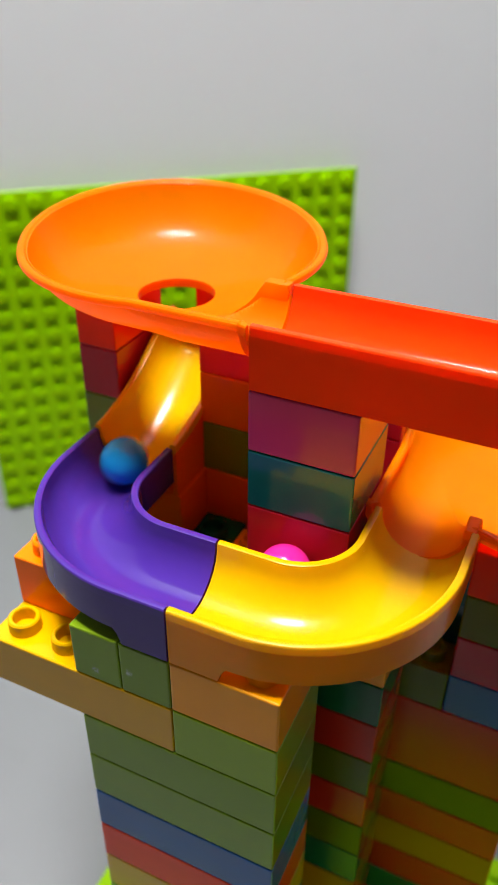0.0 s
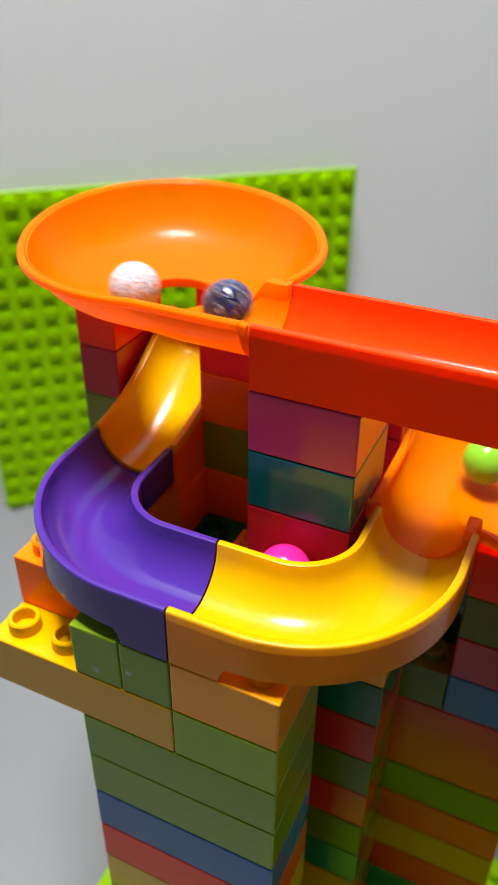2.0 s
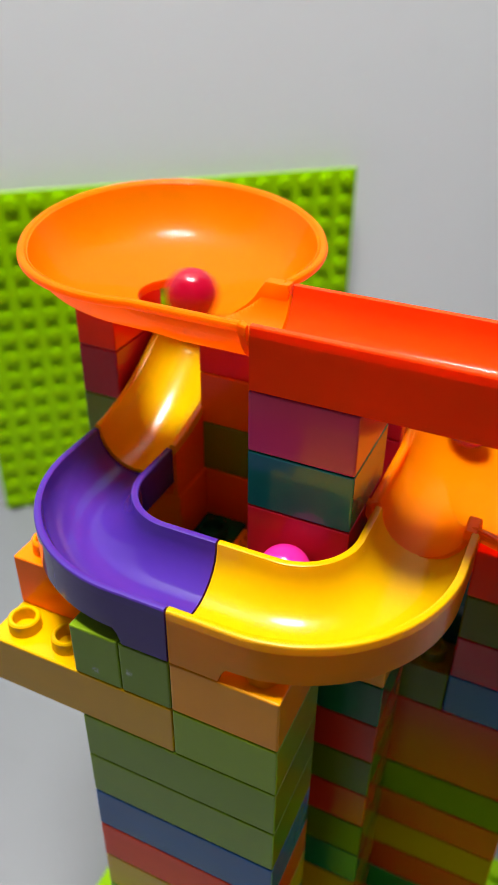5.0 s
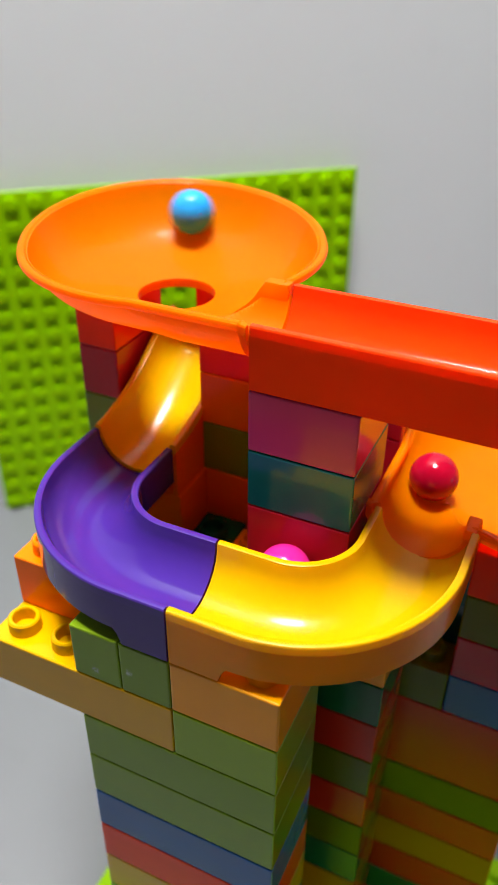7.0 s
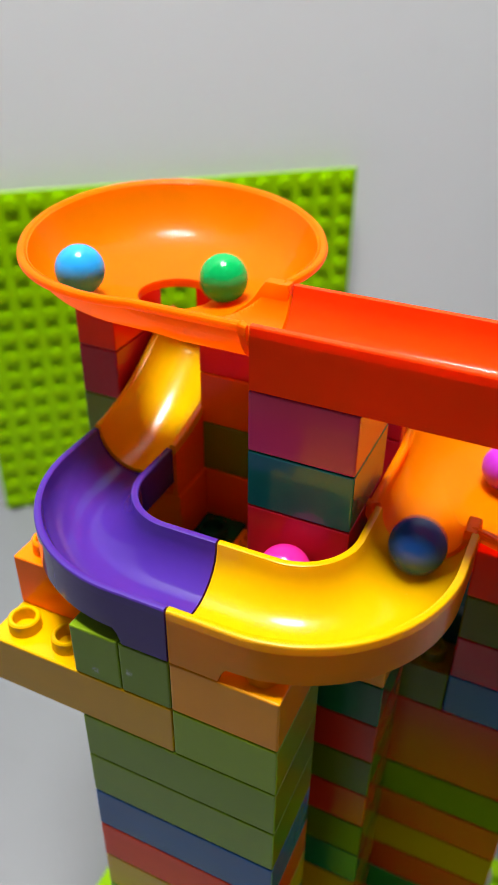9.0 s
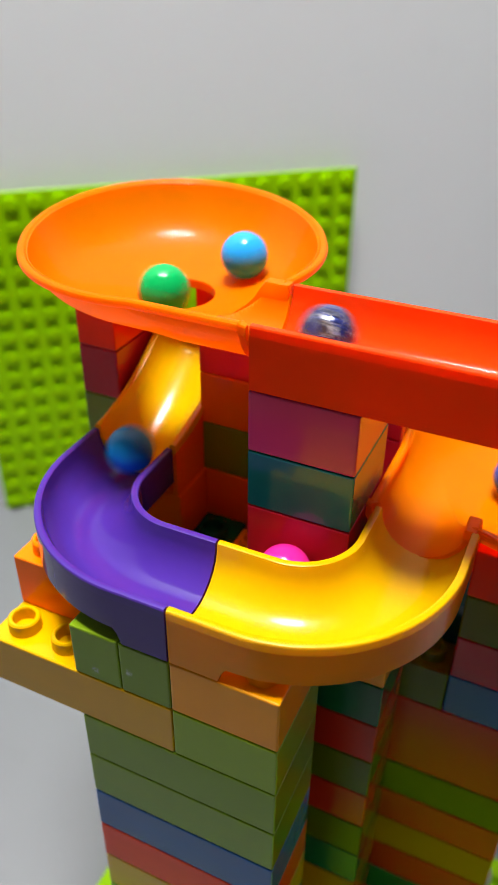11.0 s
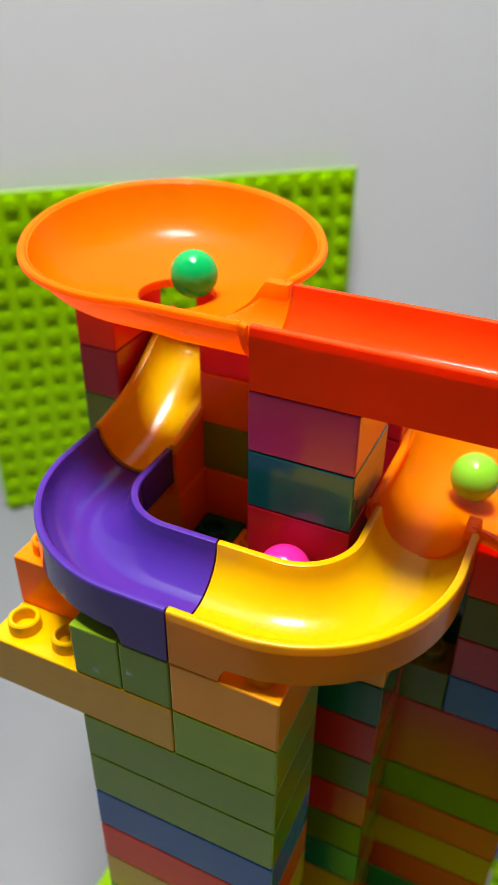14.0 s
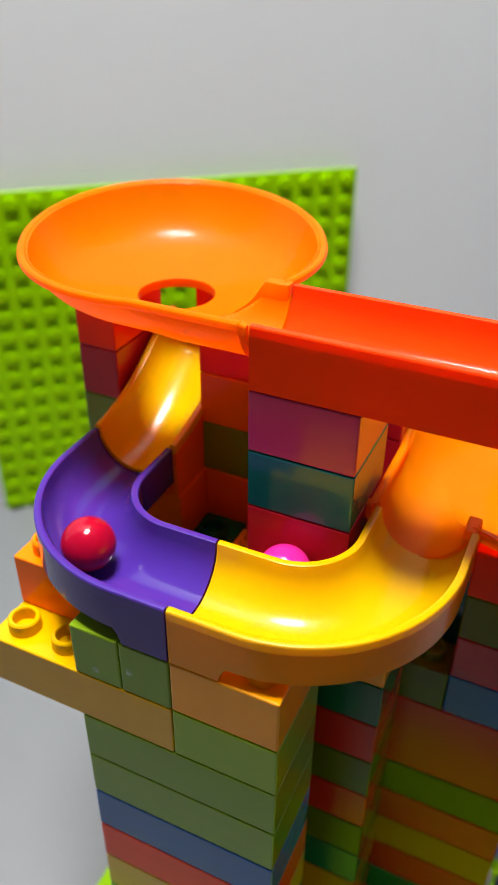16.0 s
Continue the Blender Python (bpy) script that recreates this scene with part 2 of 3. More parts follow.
# ---- tracks ----
def trough_profile(floor=5.4, half=16.0, top=H, wall=2.3, n=16):
    """Outline (across, up) of an open channel with a round floor and flat-topped walls."""
    r = half - wall
    zc = floor + r
    out = [(-half, top - 3), (-half, top - 0.6), (-half + 0.25, top - 0.15), (-half + 0.7, top), (-r - 0.6, top), (-r - 0.15, top - 0.2)]
    out += [(-r * math.cos(math.pi * i / n), zc - r * math.sin(math.pi * i / n)) for i in range(n + 1)
            if zc - r * math.sin(math.pi * i / n) < top - 0.6]
    out += [(r + 0.15, top - 0.2), (r + 0.6, top), (half - 0.7, top), (half - 0.25, top - 0.15), (half, top - 0.6), (half, top - 3)]
    ro = r + 1.5
    out += [(ro * math.cos(math.pi * i / n), zc - ro * math.sin(math.pi * i / n)) for i in range(n + 1)
            if zc - ro * math.sin(math.pi * i / n) < top - 3.5]
    return out


def skirt_profile(side, b, top=H - 3, half=16.0, thick=1.7):
    """Outline of the thin upright wall under a channel's rim, on one side, down to b."""
    s = 1 if side > 0 else -1
    return [(s * half, top), (s * half, b + 0.3), (s * (half - 0.3), b), (s * (half - thick), b), (s * (half - thick), top)]


def sweep_bm(stations):
    """stations: (origin, across direction, up offset, outline) in mm; the outlines have equal lengths."""
    bm = bmesh.new()
    rings = []
    for o, d, prof in stations:
        rings.append([bm.verts.new(Vector((o[0] + d[0] * u, o[1] + d[1] * u, o[2] + w)) * MM) for u, w in prof])
    k = len(rings[0])
    for a, b in zip(rings, rings[1:]):
        for j in range(k):
            bm.faces.new((a[j], a[(j + 1) % k], b[(j + 1) % k], b[j]))
    bm.faces.new(rings[0])
    bm.faces.new(rings[-1][::-1])
    return bm


def curve_track(name, mat, skirt_mat, mirror, foot, lead, label):
    """Quarter-turn channel: 16 mm straight, a bend of mean radius 32, 16 mm straight. Runs from (0, 16) to (48, 64)."""
    sgn = -1 if mirror else 1
    path = [(x, 15.35, 0, 1) for x in (0.3, 8, lead - 0.01)]
    for i in range(29):
        a = -math.pi / 2 + math.pi / 2 * i / 28
        path.append((lead + 32.65 * math.cos(a), 48 + 32.65 * math.sin(a), -math.cos(a), -math.sin(a)))
    path += [(lead + 32.65, y, -1, 0) for y in (48.01, 56, 63.85)]
    ob = new(name)
    part("channel", sweep_bm([((sgn * x, y, 0), (sgn * dx, dy), trough_profile(half=15.35)) for x, y, dx, dy in path]), MAT[mat], ob)

    def skirt(side, lower):
        # the foot reaches down to the brick, the bend's skirt hangs shorter, with a rounded step between them
        st = []
        for x, y, dx, dy in path:
            st.append(((sgn * x, y, 0), (sgn * dx, dy), skirt_profile(side, lower(x if y < 40 else 99), half=15.35)))
        return sweep_bm(st)

    def lower(x):
        return 0.1 if x <= foot else SKIRT + (0.1 - SKIRT) * max(0.0, 1 - (x - foot) / 3.0) ** 2
    extra = [(foot + d, 15.35, 0, 1) for d in (-0.5, 0, 0.6, 1.2, 1.8, 2.4, 3.0) if foot + d < lead - 0.1]
    path = sorted(path[:3] + extra) + path[3:]
    part("outer_skirt", skirt(-1, lower), MAT[skirt_mat], ob)
    part("inner_skirt", skirt(1, lower), MAT[mat], ob)
    tagged(ob, label, "marble track", "marble run tracks")
    return ob


SKIRT = 5.4


def build_tracks():
    curve_track("curved_track", "yellow", "yellow_skirt", False, 14.5, 17.3, "glossy yellow plastic curved marble channel on brick towers")
    curve_track("curved_track", "purple", "purple", True, 14.4, 16.9, "glossy purple plastic curved marble channel on green bricks")
    # chute under the funnel
    st, left, right = [], [], []
    for i in range(31):
        y = 64.0 + 53.5 * i / 30
        s = (y - 64) / 44
        rim = min(43.0, 20.6 + 4.0 * s + 16.0 * s * s)
        st.append(((-48.6, y, rim - H), (1, 0), trough_profile(half=15.6)))
        left.append(((-48.6, y, 0), (1, 0), skirt_profile(-1, 0.2, rim - 3, half=15.6)))
        right.append(((-48.6, y, 0), (1, 0), skirt_profile(1, 0.2, rim - 3, half=15.6)))
    chute = new("chute_track")
    part("channel", sweep_bm(st), MAT["yellow"], chute)
    # yellow chute's walls take orange, standing in for orange light below the funnel
    part("side_wall", sweep_bm(left), MAT["orange"], chute, "side wall coloured orange for the light under the funnel")
    part("side_wall", sweep_bm(right), MAT["orange"], chute, "side wall coloured orange for the light under the funnel")
    tagged(chute, "glossy yellow plastic chute sloping down below the funnel", "marble track", "marble run tracks")
    # long straight track that feeds the funnel
    xs = (0.4, 64, 128, 192, 264)
    beam = new("straight_track")
    part("channel", sweep_bm([((x, 64, 57.6), (0, 1), trough_profile()) for x in xs]), MAT["beam"], beam)
    for side in (-1, 1):
        part("side_wall", sweep_bm([((x, 64, 57.6), (0, 1), skirt_profile(side, 0.2)) for x in xs]), MAT["beam"], beam)
    tagged(beam, "long red-orange plastic straight marble channel feeding the funnel", "marble track", "marble run tracks")


# ---- funnels ----
HOLE_R = 13.2


def rim_height(dx, dy):
    return max(19.2, 20.3 - 0.056 * dx + 0.092 * dy)


def reach(a):
    """Distance from the centre to the funnel's edge: a circle joined to the inlet channel."""
    c, s = math.cos(a), math.sin(a)
    best = 49.5
    if s < 0 and c > -0.02:
        # inlet: x to 48.4, y from -48 to -16
        t = min(48.4 / max(c, 1e-6), 48.0 / max(-s, 1e-6))
        if -16.0 >= t * s:
            best = max(best, t)
    return best


def bowl_height(dx, dy, edge=46.2):
    r = math.hypot(dx, dy)
    a = math.atan2(dy, dx)
    rh = rim_height(edge * math.cos(a), edge * math.sin(a)) - 0.6
    u = max(0.0, (r - HOLE_R) / (edge - HOLE_R))
    z = 0.8 + (rh - 0.8) * (0.37 * u + 0.63 * min(u, 1.0) ** 5.5)
    if dx > -10 and dy < -8:
        v = max(-13.3, min(13.3, dy + 32))
        tz = 5.4 + 13.7 - math.sqrt(13.7 ** 2 - v * v)
        w = max(0.0, min(1.0, (dx + 10) / 34))
        side = max(0.0, min(1.0, (-8 - dy) / 9))
        w = w * w * (3 - 2 * w) * side * side * (3 - 2 * side)
        z = z + (min(z, tz) - z) * w if dy > -32 else z + (tz - z) * w
    return z


def funnel(loc, turn, label):
    """Bowl shell, its flat rounded rim and the collar under the drain hole."""
    n, k = 640, 44
    angles = [2 * math.pi * i / n - math.pi for i in range(n)]
    bm = bmesh.new()
    top, under = [], []
    mouth, edge = [], []
    for a in angles:
        R = reach(a)
        c, s = math.cos(a), math.sin(a)
        open_end = R * c > 47.6 and -47.0 < R * s < -17.0 and R > 49.51
        mouth.append(open_end)
        f = 1.0 / -s if (R > 49.51 and R * s < -47.0) else 1.0
        Ri = R if open_end else R - 2.9 * f
        t_row, u_row = [], []
        for j in range(k + 1):
            r = HOLE_R + (Ri - HOLE_R) * (1 - (1 - j / k) ** 1.8)
            z = bowl_height(r * c, r * s)
            if j == k and not open_end:
                z = max(z, rim_height(R * c, R * s) - 0.7)
            t_row.append(bm.verts.new(Vector((r * c, r * s, z)) * MM))
            u_row.append(bm.verts.new(Vector((r * c + 0.4 * c, r * s + 0.4 * s, z - 1.7)) * MM))
        top.append(t_row)
        under.append(u_row)
        edge.append((R, c, s, rim_height(R * c, R * s), f))
    for i in range(n):
        ii = (i + 1) % n
        for j in range(k):
            bm.faces.new((top[i][j], top[i][j + 1], top[ii][j + 1], top[ii][j]))
            bm.faces.new((under[i][j], under[ii][j], under[ii][j + 1], under[i][j + 1]))
        bm.faces.new((top[i][k], under[i][k], under[ii][k], top[ii][k]))
        bm.faces.new((top[i][0], top[ii][0], under[ii][0], under[i][0]))
    ob = new("marble_funnel")
    bowl = part("bowl", bm, MAT["funnel"], ob)
    # rim: a rounded band that follows the edge and leaves the inlet's mouth open
    start = next(i for i in range(n) if mouth[i - 1] and not mouth[i])
    st = []
    for q in range(n):
        i = (start + q) % n
        if mouth[i]:
            break
        R, c, s, z, f = edge[i]
        outline = [(3.1, 1.7), (2.8, 0.8), (2.2, 0.2), (1.5, 0.0), (0.7, 0.15), (0.2, 0.6), (0.0, 1.3), (0.1, 2.0), (0.5, 2.6), (1.2, 3.1), (2.4, 3.6)]
        st.append(((0, 0, 0), (c, s), [(R - u * f, z - w) for u, w in outline]))
    part("rim", sweep_bm(st), MAT["funnel"], bowl)
    # wall beside the inlet, its free end falling in a hollow curve into the bowl
    fall = [(26.0, 2.5), (27.5, 4.6), (30.0, 6.9), (32.0, 8.6), (34.0, 10.2), (36.0, 12.1), (37.8, 14.4), (39.2, 16.8), (40.3, 18.9), (41.0, 19.3), (48.2, 19.3), (48.2, 3.0)]
    part("inlet_cheek", extrude_bm(fall, -19.2, -15.3, 0.6), MAT["funnel"], bowl)
    # thickened end of the inlet
    lip = trough_profile(floor=4.5, half=16.5, wall=2.1)
    part("mouth_lip", sweep_bm([((x, -32, dz), (0, 1), lip) for x, dz in ((46.0, 0.5), (46.6, 0.05), (47.6, -0.05), (48.3, -0.4))]), MAT["funnel"], bowl)
    part("collar", lathe_bm([(HOLE_R - 0.2, 0.7), (HOLE_R + 1.5, 0.2), (HOLE_R + 1.5, -2.2), (HOLE_R - 0.2, -2.2)], 40), MAT["funnel"], bowl)
    ob.matrix_world = pose(loc[0] * MM, loc[1] * MM, loc[2] * MM, 0, 0, turn)
    tagged(ob, label, "marble funnel", "marble funnels")
    return ob


def build_funnels():
    funnel((-48.8, 96, 57.6), 0, "wide glossy orange plastic marble funnel with a round drain hole")
    funnel((80.0, 112, 0), -90, "wide glossy orange plastic marble funnel below the straight track")


# ---- bricks ----
def build_bricks():
    # front tower
    brick(0, 32, 0, 32, 0, "amber", studs=[(24, 8)])
    brick(-32, -16, 0, 32, 0, "green_low_scuff", where="under the purple channel")
    brick(-16, 0, 0, 32, 0, "green_side_scuff", where="under the purple channel")
    brick(-64, 0, 0, 32, -1, "yellow_brick", studs=[(-56, 8), (-40, 8)], where="jutting out of the tower")
    brick(0, 32, 0, 32, -1, "lime")
    for i, c in enumerate(("green", "green", "blue", "red", "yellow_brick", "green", "red", "blue", "green", "amber", "green")):
        brick(-32, 32, 0, 32, -2 - i, c)
    brick(-64, -32, 16, 48, 0, "orange", studs=[(-56, 24), (-40, 24)], where="behind the yellow brick")
    # column under the straight track
    for top, c in ((3, "mauve"), (2, "teal"), (1, "crimson"), (0, "crimson")):
        brick(0, 32, 48, 80, top, c, where="in the column under the straight track")
    brick(0, 32, 32, 48, 0, "crimson", where="between the channel and the column", z_shift=-2.3)
    # second tower and the wide wall under the lower funnel
    for i, c in enumerate(("amber", "dark_green", "shaded_red", "shaded_green", "shaded_red", "shaded_green", "dark_green", "shaded_yellow", "shaded_green", "shaded_red", "shaded_green", "blue")):
        brick(16, 48, 48, 80, -1 - i, c, where="in the shaded tower")
    for i, c in enumerate(("red", "shaded_green", "crimson", "blue")):
        brick(64, 96, 80, 96, -i, c, where="in the shaded wall")
    brick(32, 64, 80, 96, -3, "shaded_green", studs=[(40, 88), (56, 88)], where="in the shaded wall")
    for i, c in enumerate(("teal", "dark_green", "teal", "dark_green", "green", "dark_green")):
        brick(32, 64, 96, 112, -i, c, where="behind the shaded wall")
    for i, c in enumerate(("shaded_green", "shaded_red", "shaded_yellow", "shaded_red", "dark_green", "shaded_red", "shaded_green")):
        brick(32, 96, 80, 96, -6 - i, c, where="in the shaded wall")
    brick(32, 96, 80, 96, -4, "shaded_red", layers=2, where="in the shaded wall")
    # bricks under the chute, inside the bend
    brick(-64, -32, 64, 96, 0, "orange", where="under the yellow chute")
    brick(-64, -32, 64, 96, -1, "orange", where="under the yellow chute")
    brick(-64, -32, 32, 64, -1, "dark_green", where="inside the bend")
    brick(-32, -16, 48, 83, -1, "dark_green", where="inside the bend", studs=[(-24, 56), (-24, 72)])
    brick(-16, 0, 48, 80, -1, "amber", where="inside the bend", studs=[(-8, 56), (-8, 72)])
    brick(-32, 0, 32, 48, -1, "dark_green", where="inside the bend", studs=[(-24, 40), (-8, 40)])
    for i in range(10):
        brick(-48, 0, 48, 80, -2 - i, ("green", "red", "yellow_brick", "blue")[i % 4], where="in the column inside the bend")
    for i in range(5):
        brick(0, 32, 100, 132, 2 - i, ("crimson", "crimson", "red")[i % 3], where="beside the lower funnel")
    for i in range(7):
        brick(0, 32, 100, 132, -3 - i, ("green", "blue", "red")[i % 3], where="beside the lower funnel")
    for i in range(15):
        brick(-54, -22, 118, 134, 3 - i, ("red", "red", "green", "orange", "blue")[i % 5], where="behind the funnel columns")
    # columns under the upper funnel
    for x0, x1, cols in ((-82, -66.3, ("red", "crimson", "green", "red", "green", "orange")),
                         (-34, -3.7, ("red", "orange", "green", "orange", "orange", "green"))):
        for i, c in enumerate(cols):
            brick(x0, x1, 83, 115, 3 - i, c, where="in the column under the funnel")
    for i in range(10):
        for x in (-82, -34):
            brick(x, x + 32, 83, 115, -3 - i, ("green", "red", "blue", "orange", "yellow_brick")[i % 5], where="in the column under the funnel")


build_room()
build_plates()
build_tracks()
build_funnels()
build_bricks()


# ---- balls ----
BALL_R = 7.9


def ball_plain(name, rgb):
    m = plastic(name, rgb, 0.1, 0.12, 0.2, spec=0.36)
    return m


def ball_swirl(name, base, streaks, scale, stretch, width, rough=0.1):
    """Cloudy plastic with drawn-out streaks and flecks of several colours."""
    m, t, b = nodes_of(name)
    tc = t.nodes.new("ShaderNodeTexCoord")
    mp = t.nodes.new("ShaderNodeMapping")
    mp.inputs["Scale"].default_value = stretch
    t.links.new(tc.outputs["Object"], mp.inputs["Vector"])
    n = t.nodes.new("ShaderNodeTexNoise")
    n.inputs["Scale"].default_value, n.inputs["Detail"].default_value = scale, 4
    n.inputs["Distortion"].default_value = 1.2
    t.links.new(mp.outputs[0], n.inputs["Vector"])
    ramp = t.nodes.new("ShaderNodeValToRGB")
    cr = ramp.color_ramp
    cr.interpolation = "LINEAR"
    cr.elements[0].position, cr.elements[0].color = 0.0, (*base, 1)
    cr.elements[1].position, cr.elements[1].color = 1.0, (*base, 1)
    for pos, col in streaks:
        for d, c in ((-width, base), (0.0, col), (width, base)):
            e = cr.elements.new(pos + d)
            e.color = (*c, 1)
    t.links.new(n.outputs["Fac"], ramp.inputs["Fac"])
    t.links.new(ramp.outputs["Color"], b.inputs["Base Color"])
    b.inputs["Roughness"].default_value = rough
    return m


BALL_MAT = {
    "sky": ball_plain("sky_blue_ball_plastic", (0.01, 0.36, 0.80)),
    "pale": ball_plain("pale_blue_ball_plastic", (0.025, 0.34, 0.82)),
    "lime": ball_plain("lime_ball_plastic", (0.21, 0.53, 0.03)),
    "magenta": ball_plain("magenta_ball_plastic", (0.39, 0.03, 0.50)),
    "pink": ball_plain("hot_pink_ball_plastic", (0.85, 0.02, 0.26)),
    "red": ball_plain("red_ball_plastic", (0.34, 0.002, 0.02)),
    "green": ball_plain("green_ball_plastic", (0.003, 0.36, 0.085)),
    "royal": ball_plain("royal_blue_ball_plastic", (0.01, 0.075, 0.40)),
    "white": ball_swirl("white_confetti_plastic", (0.66, 0.66, 0.67),
                        [(0.38, (0.45, 0.1, 0.02)), (0.47, (0.12, 0.12, 0.35)), (0.56, (0.4, 0.12, 0.1)), (0.65, (0.2, 0.25, 0.3))], 210, (1, 1, 1.6), 0.03),
    "dark": ball_swirl("navy_streaked_plastic", (0.005, 0.006, 0.03),
                       [(0.41, (0.85, 0.85, 0.86)), (0.46, (0.03, 0.05, 0.40)), (0.50, (0.05, 0.09, 0.5)), (0.54, (0.85, 0.85, 0.86)),
                        (0.585, (0.5, 0.3, 0.08)), (0.66, (0.35, 0.03, 0.05))], 110, (0.5, 1.5, 2.4), 0.008),
}


def ball(mat, label, size=1.0):
    bm = bmesh.new()
    bmesh.ops.create_uvsphere(bm, u_segments=48, v_segments=28, radius=BALL_R * size * MM)
    ob = mesh_object("marble_ball", bm, BALL_MAT[mat], smooth=True)
    return tagged(ob, label, "ball", "rolling balls")


sky_blue_ball = ball("sky", "sky blue glossy plastic ball rolling down the run")
lime_ball = ball("lime", "lime green glossy plastic ball rolling down the run")
white_ball = ball("white", "white plastic ball with coloured confetti flecks")
dark_ball = ball("dark", "dark navy plastic ball with white streaks")
magenta_ball = ball("magenta", "magenta glossy plastic ball rolling down the run")
second_magenta_ball = ball("magenta", "magenta glossy plastic ball circling in the lower funnel")
red_ball = ball("red", "deep red glossy plastic ball rolling down the run")
pale_blue_ball = ball("pale", "pale blue glossy plastic ball circling in the funnel")
green_ball = ball("green", "emerald green glossy plastic ball circling in the funnel")
royal_ball = ball("royal", "royal blue glossy plastic ball rolling down the run", 1.07)
pink_ball = ball("pink", "hot pink glossy plastic ball wedged beside the curved channel")


# ---- movement of the balls (seconds, mm) ----
LOW = (80.0, 112.0)


def waiting(place, t0, t1):
    """In the queue at the far end of the straight track."""
    x = 128.0 + 16.4 * place
    return [(t0, x, 64.0, 70.9)] + ([(t1, x, 64.0, 70.9)] if t1 > t0 else [])


def resting(t, place):
    """On the base plate behind the towers."""
    x = 60.0 + 17.0 * (place % 6)
    y = 124.0 + 17.0 * (place // 6)
    z = -13 * H + 4.4 + BALL_R
    return [(t + 0.1, LOW[0], LOW[1], -60.0), (t + 0.3, x, y, z), (16.0, x, y, z)] if t + 0.3 < 16 else []


def lifted(t0, t1):
    """Out of the lower funnel, round the outside and back to the head of the straight track."""
    d = max(0.2, min(0.6, (t1 - t0) / 6))
    return [(t0 + 0.1, LOW[0], LOW[1], -60.0), (t0 + 0.1 + d, 330.0, 130.0, -200.0), (t0 + 0.1 + 2 * d, 330.0, 130.0, 90.0),
            (t0 + 0.1 + 3 * d, 200.0, 64.0, 70.9), (t1, 150.0, 64.0, 70.9)]


def orbit(t0, x0, y0, t1, drops, rate=2.2, start=27.0, period=0.575):
    """Circling in the lower funnel, clockwise from above, slowly drawn in, then through its drain."""
    rows = []
    a0 = math.atan2(y0 - LOW[1], x0 - LOW[0])
    r0 = math.hypot(x0 - LOW[0], y0 - LOW[1])
    t = t0 + 0.06
    while t < t1 - (0.12 if drops else -0.001):
        d = t - t0
        settle = max(15.0, start - rate * d)
        r = settle + (r0 - settle) * math.exp(-d / 0.35)
        if drops:
            r = min(r, 9.0 + 40.0 * (t1 - t))
        a = a0 - 2 * math.pi * d / period
        z = bowl_height(-r * 0.8, r * 0.6) + BALL_R + 0.9 - (2.2 if r < 12 else 0)
        rows.append((t, LOW[0] + r * math.cos(a), LOW[1] + r * math.sin(a), max(z, 9.0)))
        t += 0.06
    if drops:
        rows.append((t1, LOW[0], LOW[1], 0.0))
    return rows


def rolled(path):
    """Poses along the path, with the ball turning about the axis across its way."""
    rows, turn, last, last_t = [], Quaternion(), None, -1.0
    for t, x, y, z in path:
        t = min(t, 16.0)
        if t <= last_t + 0.02:
            continue
        p = Vector((x, y, z))
        if last is not None and (p - last).length > 0.5:
            step = p - last
            axis = Vector((-step.y, step.x, 0))
            if axis.length > 0.01:
                turn = Quaternion(axis.normalized(), min(0.5, step.length / BALL_R)) @ turn
        rows.append((t, Matrix.Translation(p * MM) @ turn.to_matrix().to_4x4()))
        last, last_t = p, t
    if last_t < 16.0:
        rows.append((16.0, rows[-1][1]))
    return rows


